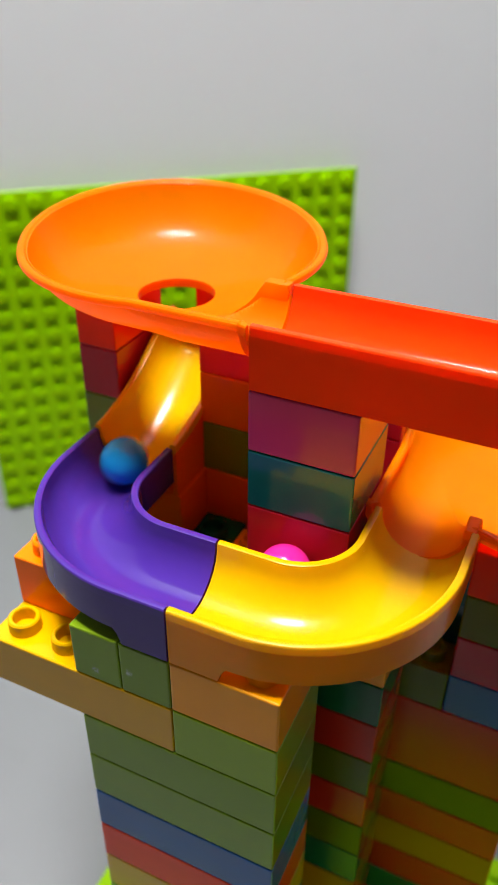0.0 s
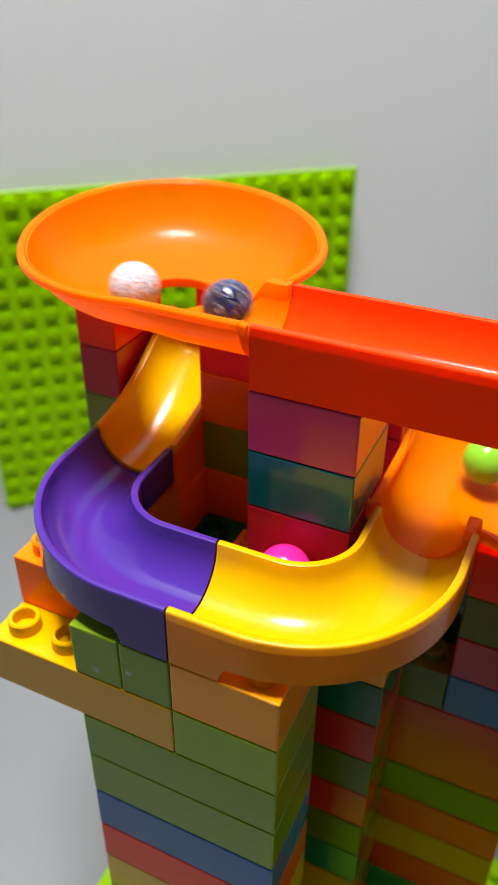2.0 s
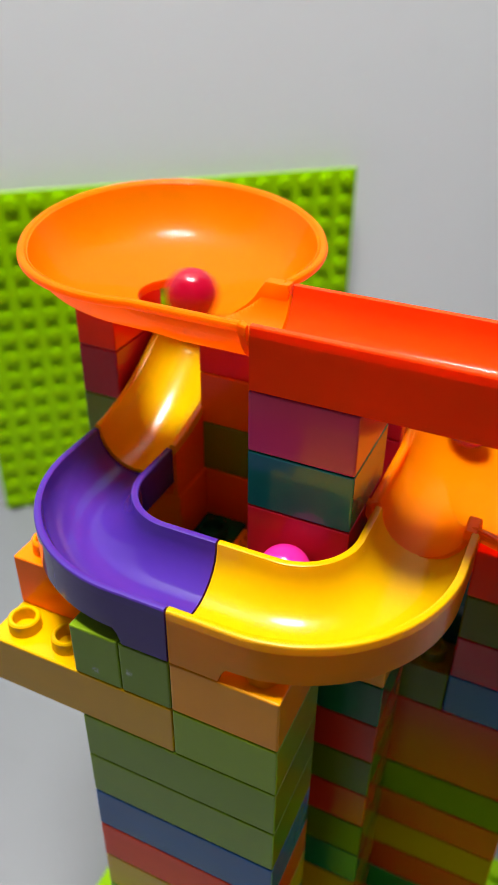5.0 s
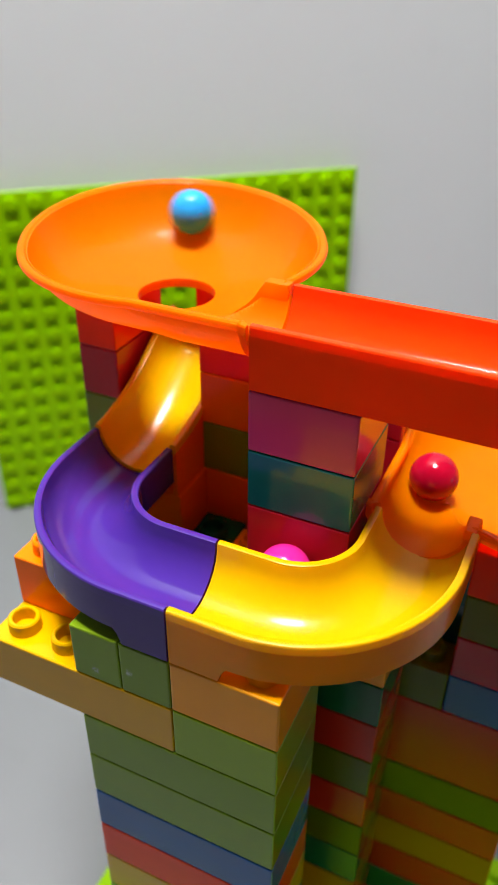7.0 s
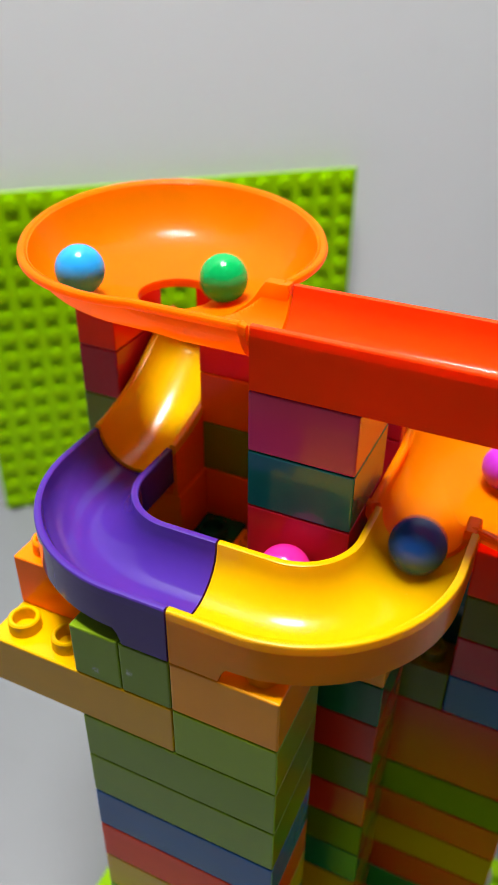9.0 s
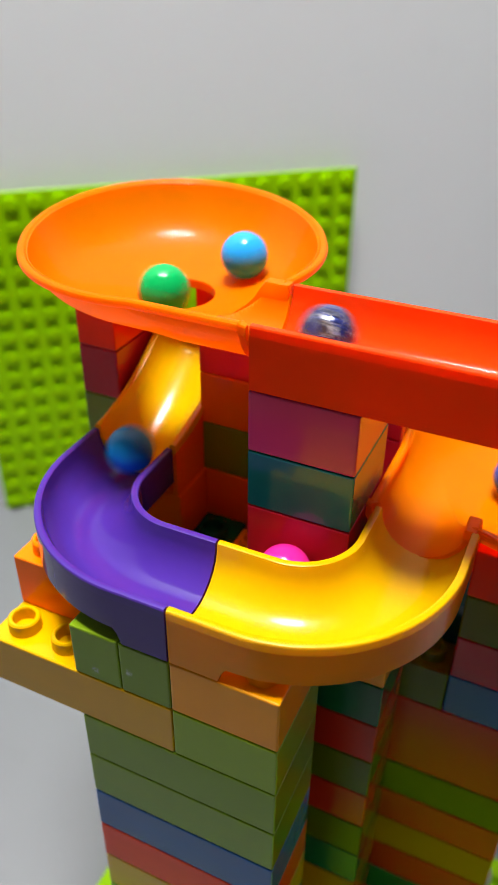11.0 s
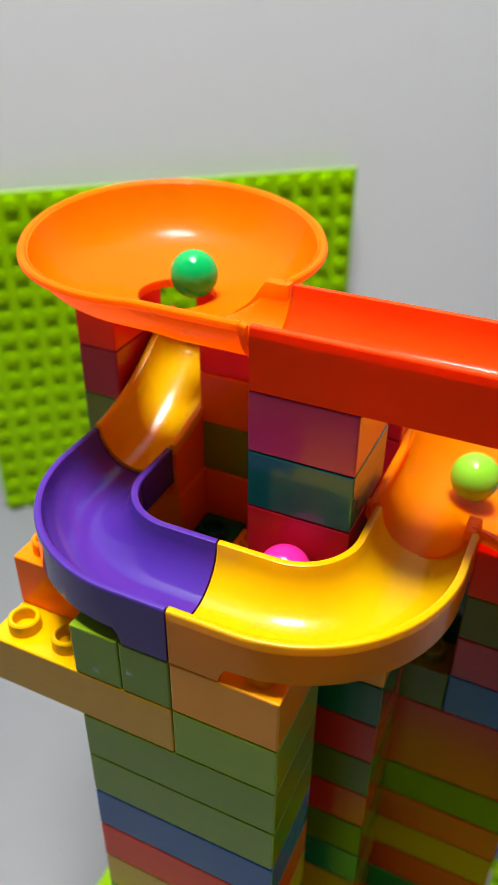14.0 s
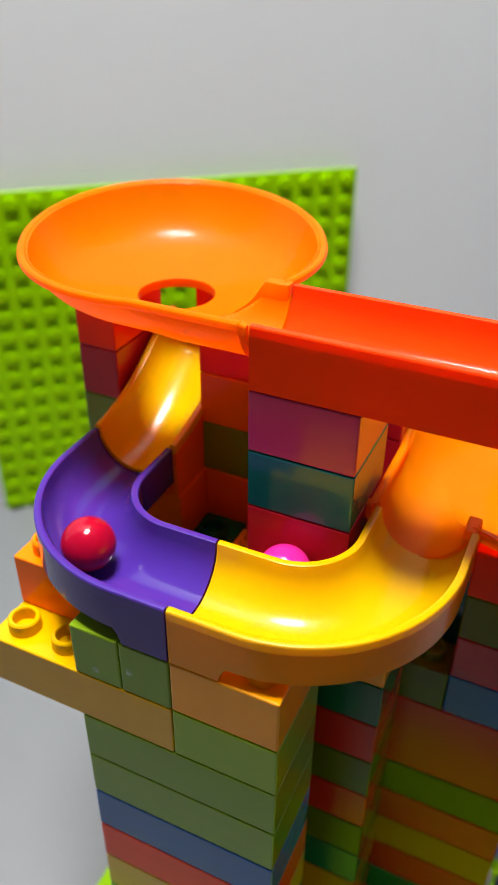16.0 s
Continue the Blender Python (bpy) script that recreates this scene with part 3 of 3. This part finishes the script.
def motions():
    walk(sky_blue_ball, rolled(
        [(0.0, -48.5, 57.0, 14.5), (0.1, -45.5, 29.0, 14.5), (0.2, -20.2, 13.3, 14.5), (0.3, 8.0, 19.8, 13.8), (0.4, 35.1, 20.7, 13.8), (0.5, 48.0, 40.9, 13.8), (0.6, 47.2, 67.4, 13.8), (0.7, 50.0, 89.9, 14.0)]
        + orbit(0.7, 50.0, 89.9, 4.90, True, 6.09, 22.6, 0.4868)
        + lifted(4.90, 9.45)
        + [(9.7, 55.6, 64.0, 70.9), (9.8, 16.1, 64.0, 70.9), (9.9, -30.7, 74.2, 69.7), (10.0, -65.1, 76.9, 69.2), (10.1, -78.5, 105.6, 71.8), (10.2, -62.4, 129.2, 74.7), (10.3, -35.2, 118.4, 69.7), (10.4, -27.9, 86.8, 68.5), (10.5, -51.5, 76.6, 68.0), (10.6, -65.3, 98.9, 67.9), (10.7, -49.8, 112.4, 67.6), (10.8, -36.5, 76.0, 68.6), (10.9, -48.0, 93.1, 28.4), (11.0, -48.0, 60.1, 17.3), (11.1, -44.2, 24.8, 14.5), (11.2, -16.8, 16.0, 14.5), (11.3, 8.3, 18.0, 13.8), (11.4, 42.1, 25.8, 13.8), (11.5, 49.0, 55.8, 13.8), (11.6, 48.1, 91.7, 14.0), (11.7, 59.0, 109.8, 14.0)]
        + orbit(11.7, 59.0, 109.8, 16.00, False, 3.41, 24.3, 0.4975)))
    walk(lime_ball, rolled(
        waiting(0, 0.0, 0.0)
        + [(0.1, 54.9, 64.0, 70.9), (0.2, 10.4, 64.0, 70.9), (0.3, -31.5, 74.3, 69.5), (0.4, -60.9, 75.7, 68.8), (0.5, -73.8, 102.5, 70.2), (0.6, -64.1, 129.1, 75.3), (0.7, -37.5, 119.6, 69.7), (0.8, -27.1, 86.7, 68.6), (0.9, -52.4, 84.8, 66.3), (1.0, -47.4, 76.6, 67.9), (1.1, -48.0, 103.6, 33.5), (1.2, -48.0, 98.2, 28.7), (1.3, -48.0, 61.6, 18.2), (1.4, -48.0, 27.8, 14.5), (1.5, -14.2, 14.2, 14.5), (1.6, 22.4, 19.1, 13.8), (1.7, 47.3, 32.9, 13.8), (1.8, 49.3, 64.9, 13.8), (1.9, 47.2, 95.4, 14.0), (2.0, 59.0, 109.8, 14.0)]
        + [(2.1, 72.0, 140.0, 16.5), (2.2, 104.0, 138.0, 17.5), (2.3, 104.0, 104.0, 16.0), (2.4, 62.0, 86.3, 15.0), (2.5, 50.1, 99.7, 15.0), (2.6, 68.0, 138.0, 16.5), (2.7, 100.0, 138.0, 17.0), (2.8, 110.0, 112.0, 16.5), (2.9, 88.0, 86.0, 16.0), (3.0, 59.3, 88.9, 15.0)]
        + orbit(3.0, 59.3, 88.9, 6.60, True, 0.95, 35.0, 0.6114)
        + lifted(6.60, 12.05)
        + [(12.3, 58.1, 64.0, 70.9), (12.4, 51.1, 64.0, 70.9), (12.5, 16.8, 64.0, 70.9), (12.6, -19.3, 75.6, 67.7), (12.7, -34.7, 73.0, 69.4), (12.8, -50.2, 82.6, 66.7), (12.9, -48.0, 96.6, 30.3), (13.0, -48.0, 57.2, 26.1), (13.1, -47.3, 49.0, 14.5), (13.2, -49.3, 28.5, 14.5), (13.3, -27.2, 19.4, 14.5), (13.4, -6.7, 14.8, 14.5), (13.5, 15.7, 17.8, 13.8), (13.6, 35.9, 22.0, 13.8), (13.7, 50.8, 42.2, 13.8), (13.8, 45.3, 64.2, 13.8), (13.9, 50.9, 86.3, 14.0), (14.0, 57.5, 99.0, 14.0)]
        + orbit(14.0, 57.5, 99.0, 16.00, False, 6.83, 21.4, 0.5269)))
    walk(white_ball, rolled(
        waiting(1, 0.0, 0.85)
        + [(1.1, 58.0, 64.0, 70.9), (1.2, 24.2, 64.0, 70.9), (1.3, -19.4, 75.8, 68.3), (1.4, -48.2, 71.4, 68.9), (1.5, -70.1, 90.9, 69.0), (1.6, -71.2, 118.2, 72.4), (1.7, -50.4, 122.2, 70.2), (1.8, -27.6, 94.1, 68.2), (1.9, -34.1, 80.3, 68.2), (2.0, -50.4, 73.6, 68.5), (2.1, -66.7, 95.4, 68.0), (2.2, -64.3, 117.4, 70.4), (2.3, -43.1, 118.4, 69.2), (2.4, -27.5, 100.7, 68.1), (2.5, -35.6, 80.0, 68.1), (2.6, -54.2, 73.1, 68.7), (2.7, -67.5, 92.4, 68.1), (2.8, -60.3, 110.3, 68.3), (2.9, -41.2, 112.9, 68.0), (3.0, -29.3, 94.3, 67.8), (3.1, -38.2, 79.1, 67.9), (3.2, -54.7, 76.4, 68.2), (3.3, -62.2, 90.9, 67.1), (3.4, -56.0, 107.3, 66.7), (3.5, -40.1, 108.9, 67.1), (3.6, -32.8, 94.6, 67.1), (3.7, -37.7, 75.3, 68.7), (3.8, -55.2, 79.8, 67.6), (3.9, -60.6, 91.1, 66.6), (4.0, -52.4, 109.6, 54.0), (4.1, -48.0, 81.0, 19.0), (4.2, -51.1, 44.4, 14.5), (4.3, -40.6, 21.9, 14.5), (4.4, -14.8, 13.9, 14.5), (4.5, 19.1, 17.6, 13.8), (4.6, 43.2, 30.0, 13.8), (4.7, 49.2, 62.6, 13.8), (4.8, 48.5, 93.3, 14.0)]
        + orbit(4.8, 48.5, 93.3, 8.20, True, 6.8, 32.2, 0.5778)
        + resting(8.20, 2)))
    walk(dark_ball, rolled(
        waiting(2, 0.0, 1.55)
        + [(1.8, 51.5, 64.0, 70.9), (1.9, 16.1, 64.0, 70.9), (2.0, -19.3, 75.6, 67.7), (2.1, -41.2, 81.4, 67.3), (2.2, -55.1, 85.1, 66.5), (2.3, -63.5, 107.9, 68.5), (2.4, -59.1, 109.6, 67.9), (2.5, -48.0, 100.3, 35.0), (2.6, -48.0, 51.5, 23.3), (2.7, -44.8, 23.4, 14.5), (2.8, -15.7, 15.5, 14.5), (2.9, 14.7, 17.3, 13.8), (3.0, 40.5, 23.2, 13.8), (3.1, 50.4, 46.0, 13.8), (3.2, 45.4, 71.4, 13.8), (3.3, 50.1, 92.7, 14.0), (3.4, 58.3, 102.2, 14.0)]
        + orbit(3.4, 58.3, 102.2, 7.00, True, 6.44, 20.6, 0.5944)
        + lifted(7.00, 10.65)
        + [(10.9, 52.8, 64.0, 70.9), (11.0, 16.1, 64.0, 70.9), (11.1, -17.3, 77.8, 66.5), (11.2, -23.3, 71.8, 70.5), (11.3, -33.8, 77.0, 68.8), (11.4, -55.8, 79.4, 67.7), (11.5, -68.7, 101.5, 68.9), (11.6, -57.6, 111.9, 68.2), (11.7, -41.2, 99.5, 66.2), (11.8, -50.2, 82.6, 66.7), (11.9, -61.7, 82.0, 68.0), (12.0, -61.1, 93.3, 66.5), (12.1, -49.0, 106.0, 50.0), (12.2, -48.0, 57.4, 36.2), (12.3, -45.1, 36.8, 14.5), (12.4, -32.4, 16.9, 14.5), (12.5, -7.0, 16.6, 14.5), (12.6, 22.0, 17.1, 13.8), (12.7, 43.2, 28.1, 13.8), (12.8, 49.8, 53.0, 13.8), (12.9, 46.5, 75.5, 13.8), (13.0, 50.1, 92.7, 14.0), (13.1, 61.5, 100.9, 14.0)]
        + orbit(13.1, 61.5, 100.9, 15.60, True, 1.08, 23.7, 0.5369)
        + resting(15.60, 3)))
    walk(magenta_ball, rolled(
        waiting(3, 0.0, 2.35)
        + [(2.6, 44.3, 64.0, 70.9), (2.7, 1.0, 64.0, 70.9), (2.8, -39.1, 75.0, 68.5), (2.9, -60.6, 76.5, 68.6), (3.0, -74.6, 111.3, 71.5), (3.1, -60.4, 127.3, 73.0), (3.2, -32.6, 107.7, 68.0), (3.3, -28.3, 81.3, 68.9), (3.4, -46.8, 77.0, 67.9), (3.5, -43.1, 76.2, 68.1), (3.6, -48.0, 103.7, 35.2), (3.7, -48.0, 85.9, 20.0), (3.8, -48.0, 51.2, 20.9), (3.9, -43.7, 27.5, 14.5), (4.0, -22.9, 15.1, 14.5), (4.1, 8.6, 17.2, 13.8), (4.2, 38.3, 22.2, 13.8), (4.3, 49.7, 41.7, 13.8), (4.4, 47.2, 67.4, 13.8), (4.5, 48.5, 93.3, 14.0)]
        + orbit(4.5, 48.5, 93.3, 13.70, True, 6.56, 34.2, 0.445)
        + resting(13.70, 4)))
    walk(red_ball, rolled(
        waiting(4, 0.0, 4.55)
        + [(4.8, 55.6, 64.0, 70.9), (4.9, 16.1, 64.0, 70.9), (5.0, -30.7, 74.2, 69.7), (5.1, -60.9, 75.7, 68.8), (5.2, -74.3, 106.2, 70.7), (5.3, -62.0, 128.6, 74.1), (5.4, -35.3, 115.1, 69.1), (5.5, -29.7, 84.0, 68.4), (5.6, -50.5, 77.7, 67.7), (5.7, -65.3, 98.9, 67.9), (5.8, -52.5, 114.2, 68.3), (5.9, -36.8, 79.4, 68.1), (6.0, -48.0, 93.1, 28.4), (6.1, -48.0, 60.3, 18.9), (6.2, -44.2, 24.8, 14.5), (6.3, -18.2, 18.4, 14.5), (6.4, -1.4, 15.3, 13.8), (6.5, 20.2, 18.1, 13.8), (6.6, 36.7, 21.5, 13.8), (6.7, 49.4, 40.6, 13.8), (6.8, 46.7, 56.9, 13.8), (6.9, 50.9, 77.4, 14.0), (7.0, 45.5, 93.2, 14.0), (7.1, 59.9, 101.6, 14.0)]
        + [(7.2, 66.0, 134.0, 16.0), (7.3, 98.0, 136.0, 17.0), (7.4, 102.0, 98.0, 16.0), (7.5, 62.0, 89.2, 15.0)]
        + orbit(7.5, 62.0, 89.2, 10.10, True, 3.5, 21.5, 0.4533)
        + lifted(10.10, 14.15)
        + [(14.4, 58.1, 64.0, 70.9), (14.5, 41.1, 64.0, 70.9), (14.6, -3.1, 64.0, 70.9), (14.7, -44.6, 74.8, 68.4), (14.8, -69.2, 89.5, 68.8), (14.9, -75.9, 121.8, 76.5), (15.0, -52.6, 122.9, 70.5), (15.1, -24.4, 94.1, 68.7), (15.2, -26.1, 69.3, 71.0), (15.3, -30.9, 69.5, 70.6), (15.4, -32.1, 80.3, 68.5), (15.5, -58.2, 105.5, 47.0), (15.6, -48.0, 75.9, 40.8), (15.7, -48.0, 56.1, 30.7), (15.8, -57.0, 47.2, 22.4), (15.9, -41.3, 32.7, 14.5), (16.0, -35.2, 17.4, 14.5)]))
    walk(pale_blue_ball, rolled(
        waiting(5, 0.0, 6.25)
        + [(6.5, 58.7, 64.0, 70.9), (6.6, 20.5, 64.0, 70.9), (6.7, -30.7, 74.2, 69.7), (6.8, -69.5, 73.5, 70.4), (6.9, -81.5, 103.3, 72.8), (7.0, -60.9, 130.0, 74.7), (7.1, -28.1, 119.8, 71.1), (7.2, -27.3, 91.9, 68.2), (7.3, -58.8, 78.8, 68.1), (7.4, -63.2, 80.4, 68.3), (7.5, -64.8, 119.9, 71.2), (7.6, -47.6, 133.0, 74.9), (7.7, -29.9, 100.5, 67.8), (7.8, -45.8, 78.1, 67.7), (7.9, -64.2, 74.3, 69.5), (8.0, -63.8, 96.4, 67.4), (8.1, -50.9, 128.6, 72.3), (8.2, -35.8, 125.2, 71.5), (8.3, -33.4, 86.5, 67.6), (8.4, -60.1, 73.2, 69.1), (8.5, -68.4, 79.2, 69.4), (8.6, -59.7, 109.2, 67.9), (8.7, -38.3, 128.5, 72.6), (8.8, -28.5, 106.2, 68.4), (8.9, -44.2, 75.5, 68.2), (9.0, -71.0, 74.4, 70.5), (9.1, -66.4, 88.0, 68.2), (9.2, -47.2, 116.0, 68.5), (9.3, -29.3, 109.6, 68.7), (9.4, -35.8, 83.4, 67.5), (9.5, -58.9, 75.1, 68.7), (9.6, -70.7, 90.5, 69.0), (9.7, -61.4, 117.1, 70.1), (9.8, -39.3, 123.3, 70.8), (9.9, -28.4, 100.8, 68.0), (10.0, -43.6, 80.0, 67.4), (10.1, -63.0, 76.3, 69.0), (10.2, -69.0, 94.8, 68.7), (10.3, -54.3, 119.2, 69.7), (10.4, -34.3, 118.3, 69.9), (10.5, -31.4, 91.9, 67.5), (10.6, -50.5, 77.7, 67.7), (10.7, -66.6, 81.6, 68.8), (10.8, -67.2, 105.0, 68.9), (10.9, -49.5, 124.0, 70.6), (11.0, -31.6, 112.7, 68.9), (11.1, -32.8, 86.9, 67.5), (11.2, -44.2, 75.5, 68.2), (11.3, -49.2, 74.4, 68.4), (11.4, -66.3, 90.6, 68.1), (11.5, -69.3, 121.4, 72.6), (11.6, -50.4, 127.5, 71.9), (11.7, -27.5, 107.5, 68.9), (11.8, -33.5, 83.6, 67.9), (11.9, -56.9, 73.4, 68.9), (12.0, -58.0, 76.3, 68.4), (12.1, -60.6, 91.1, 66.6), (12.2, -53.1, 98.0, 54.0), (12.3, -48.0, 71.1, 36.6), (12.4, -49.5, 55.1, 14.5), (12.5, -50.6, 29.1, 14.5), (12.6, -22.7, 17.3, 14.5), (12.7, -0.5, 17.6, 13.8), (12.8, 24.0, 15.4, 13.8), (12.9, 40.5, 26.8, 13.8), (13.0, 52.3, 51.0, 13.8), (13.1, 44.2, 73.2, 13.8), (13.2, 53.0, 92.7, 14.0)]
        + orbit(13.2, 53.0, 92.7, 16.00, False, 4.84, 34.2, 0.6166)))
    walk(green_ball, rolled(
        waiting(6, 0.0, 6.85)
        + [(7.1, 57.9, 64.0, 70.9), (7.2, 45.0, 64.0, 70.9), (7.3, 8.3, 64.0, 70.9), (7.4, -28.6, 70.3, 70.8), (7.5, -54.2, 73.1, 68.7), (7.6, -73.4, 103.3, 70.0), (7.7, -68.1, 124.3, 73.6), (7.8, -41.1, 114.4, 68.4), (7.9, -27.3, 91.9, 68.2), (8.0, -43.0, 80.3, 67.3), (8.1, -64.2, 88.5, 67.6), (8.2, -72.5, 107.8, 70.4), (8.3, -57.4, 114.8, 69.0), (8.4, -34.4, 102.8, 67.0), (8.5, -29.6, 87.0, 68.1), (8.6, -40.7, 73.6, 68.8), (8.7, -66.0, 91.4, 67.9), (8.8, -69.5, 110.3, 70.1), (8.9, -50.6, 110.6, 67.3), (9.0, -30.2, 94.4, 67.6), (9.1, -30.6, 81.2, 68.6), (9.2, -46.4, 77.7, 67.7), (9.3, -63.0, 86.8, 67.6), (9.4, -68.1, 106.4, 69.1), (9.5, -53.1, 115.3, 68.7), (9.6, -33.5, 102.7, 67.2), (9.7, -31.2, 83.8, 68.2), (9.8, -46.8, 77.0, 67.9), (9.9, -63.0, 86.8, 67.6), (10.0, -68.1, 106.4, 69.1), (10.1, -53.1, 115.3, 68.7), (10.2, -34.3, 104.2, 67.3), (10.3, -29.7, 84.0, 68.4), (10.4, -44.2, 75.5, 68.2), (10.5, -62.2, 85.4, 67.5), (10.6, -68.5, 104.2, 68.9), (10.7, -56.5, 116.6, 69.3), (10.8, -36.8, 107.7, 67.3), (10.9, -28.8, 86.9, 68.3), (11.0, -41.9, 76.9, 68.1), (11.1, -61.2, 86.5, 67.3), (11.2, -61.0, 109.9, 68.3), (11.3, -41.1, 114.4, 68.4), (11.4, -31.2, 80.8, 68.6), (11.5, -46.4, 73.7, 68.4), (11.6, -57.0, 77.4, 68.1), (11.7, -61.0, 105.1, 67.4), (11.8, -50.5, 120.7, 69.8), (11.9, -37.6, 109.2, 67.5), (12.0, -35.6, 80.0, 68.1), (12.1, -51.5, 76.6, 68.0), (12.2, -57.5, 80.8, 67.6), (12.3, -51.3, 103.7, 66.2), (12.4, -32.6, 102.6, 67.4), (12.5, -27.6, 89.3, 68.3), (12.6, -41.8, 81.0, 67.3), (12.7, -61.9, 91.7, 66.9), (12.8, -65.5, 106.6, 68.6), (12.9, -58.3, 121.6, 70.8), (13.0, -41.1, 107.6, 66.6), (13.1, -34.1, 80.3, 68.2), (13.2, -48.3, 75.5, 68.2), (13.3, -56.2, 82.7, 67.2), (13.4, -54.2, 110.5, 67.5), (13.5, -39.1, 119.3, 69.6), (13.6, -33.5, 102.7, 67.2), (13.7, -43.6, 80.0, 67.4), (13.8, -60.9, 75.7, 68.8), (13.9, -62.1, 88.0, 67.4), (14.0, -42.1, 96.5, 66.3), (14.1, -45.1, 83.7, 66.5), (14.2, -51.5, 76.6, 68.0), (14.3, -51.8, 85.2, 66.3), (14.4, -48.0, 101.6, 29.8), (14.5, -48.0, 53.9, 21.9), (14.6, -45.0, 34.2, 14.5), (14.7, -25.6, 15.9, 14.5), (14.8, 1.4, 20.5, 13.8), (14.9, 31.1, 19.7, 13.8), (15.0, 48.7, 45.2, 13.8), (15.1, 46.7, 74.4, 13.8), (15.2, 52.1, 101.5, 14.0)]
        + orbit(15.2, 52.1, 101.5, 16.00, False, 7.09, 26.3, 0.6227)))
    walk(royal_ball, rolled(
        waiting(7, 0.0, 7.45)
        + [(7.7, 59.3, 64.0, 70.9), (7.8, 30.7, 64.0, 70.9), (7.9, -11.5, 88.4, 64.2), (8.0, -24.3, 70.8, 70.7), (8.1, -35.6, 80.0, 68.1), (8.2, -57.8, 103.5, 50.0), (8.3, -48.0, 78.6, 38.9), (8.4, -48.0, 65.7, 16.6), (8.5, -51.0, 40.5, 14.5), (8.6, -33.5, 17.5, 14.5), (8.7, -5.3, 17.4, 14.5), (8.8, 22.3, 16.3, 13.8), (8.9, 44.3, 30.5, 13.8), (9.0, 49.6, 58.3, 13.8), (9.1, 48.3, 85.1, 14.0), (9.2, 59.0, 102.5, 14.0)]
        + orbit(9.2, 59.0, 102.5, 11.10, True)
        + resting(11.10, 8)))
    walk(second_magenta_ball, rolled(
        [(0.0, 88.0, 134.0, 14.0)]
        + orbit(0.0, 88.0, 134.0, 2.3, True, 8.21, 23.2, 0.5868)
        + resting(2.3, 10)))
    walk(pink_ball, rolled([(0.0, 16.0, 40.0, 5.7), (16.0, 16.0, 40.0, 5.7)]))


motions()
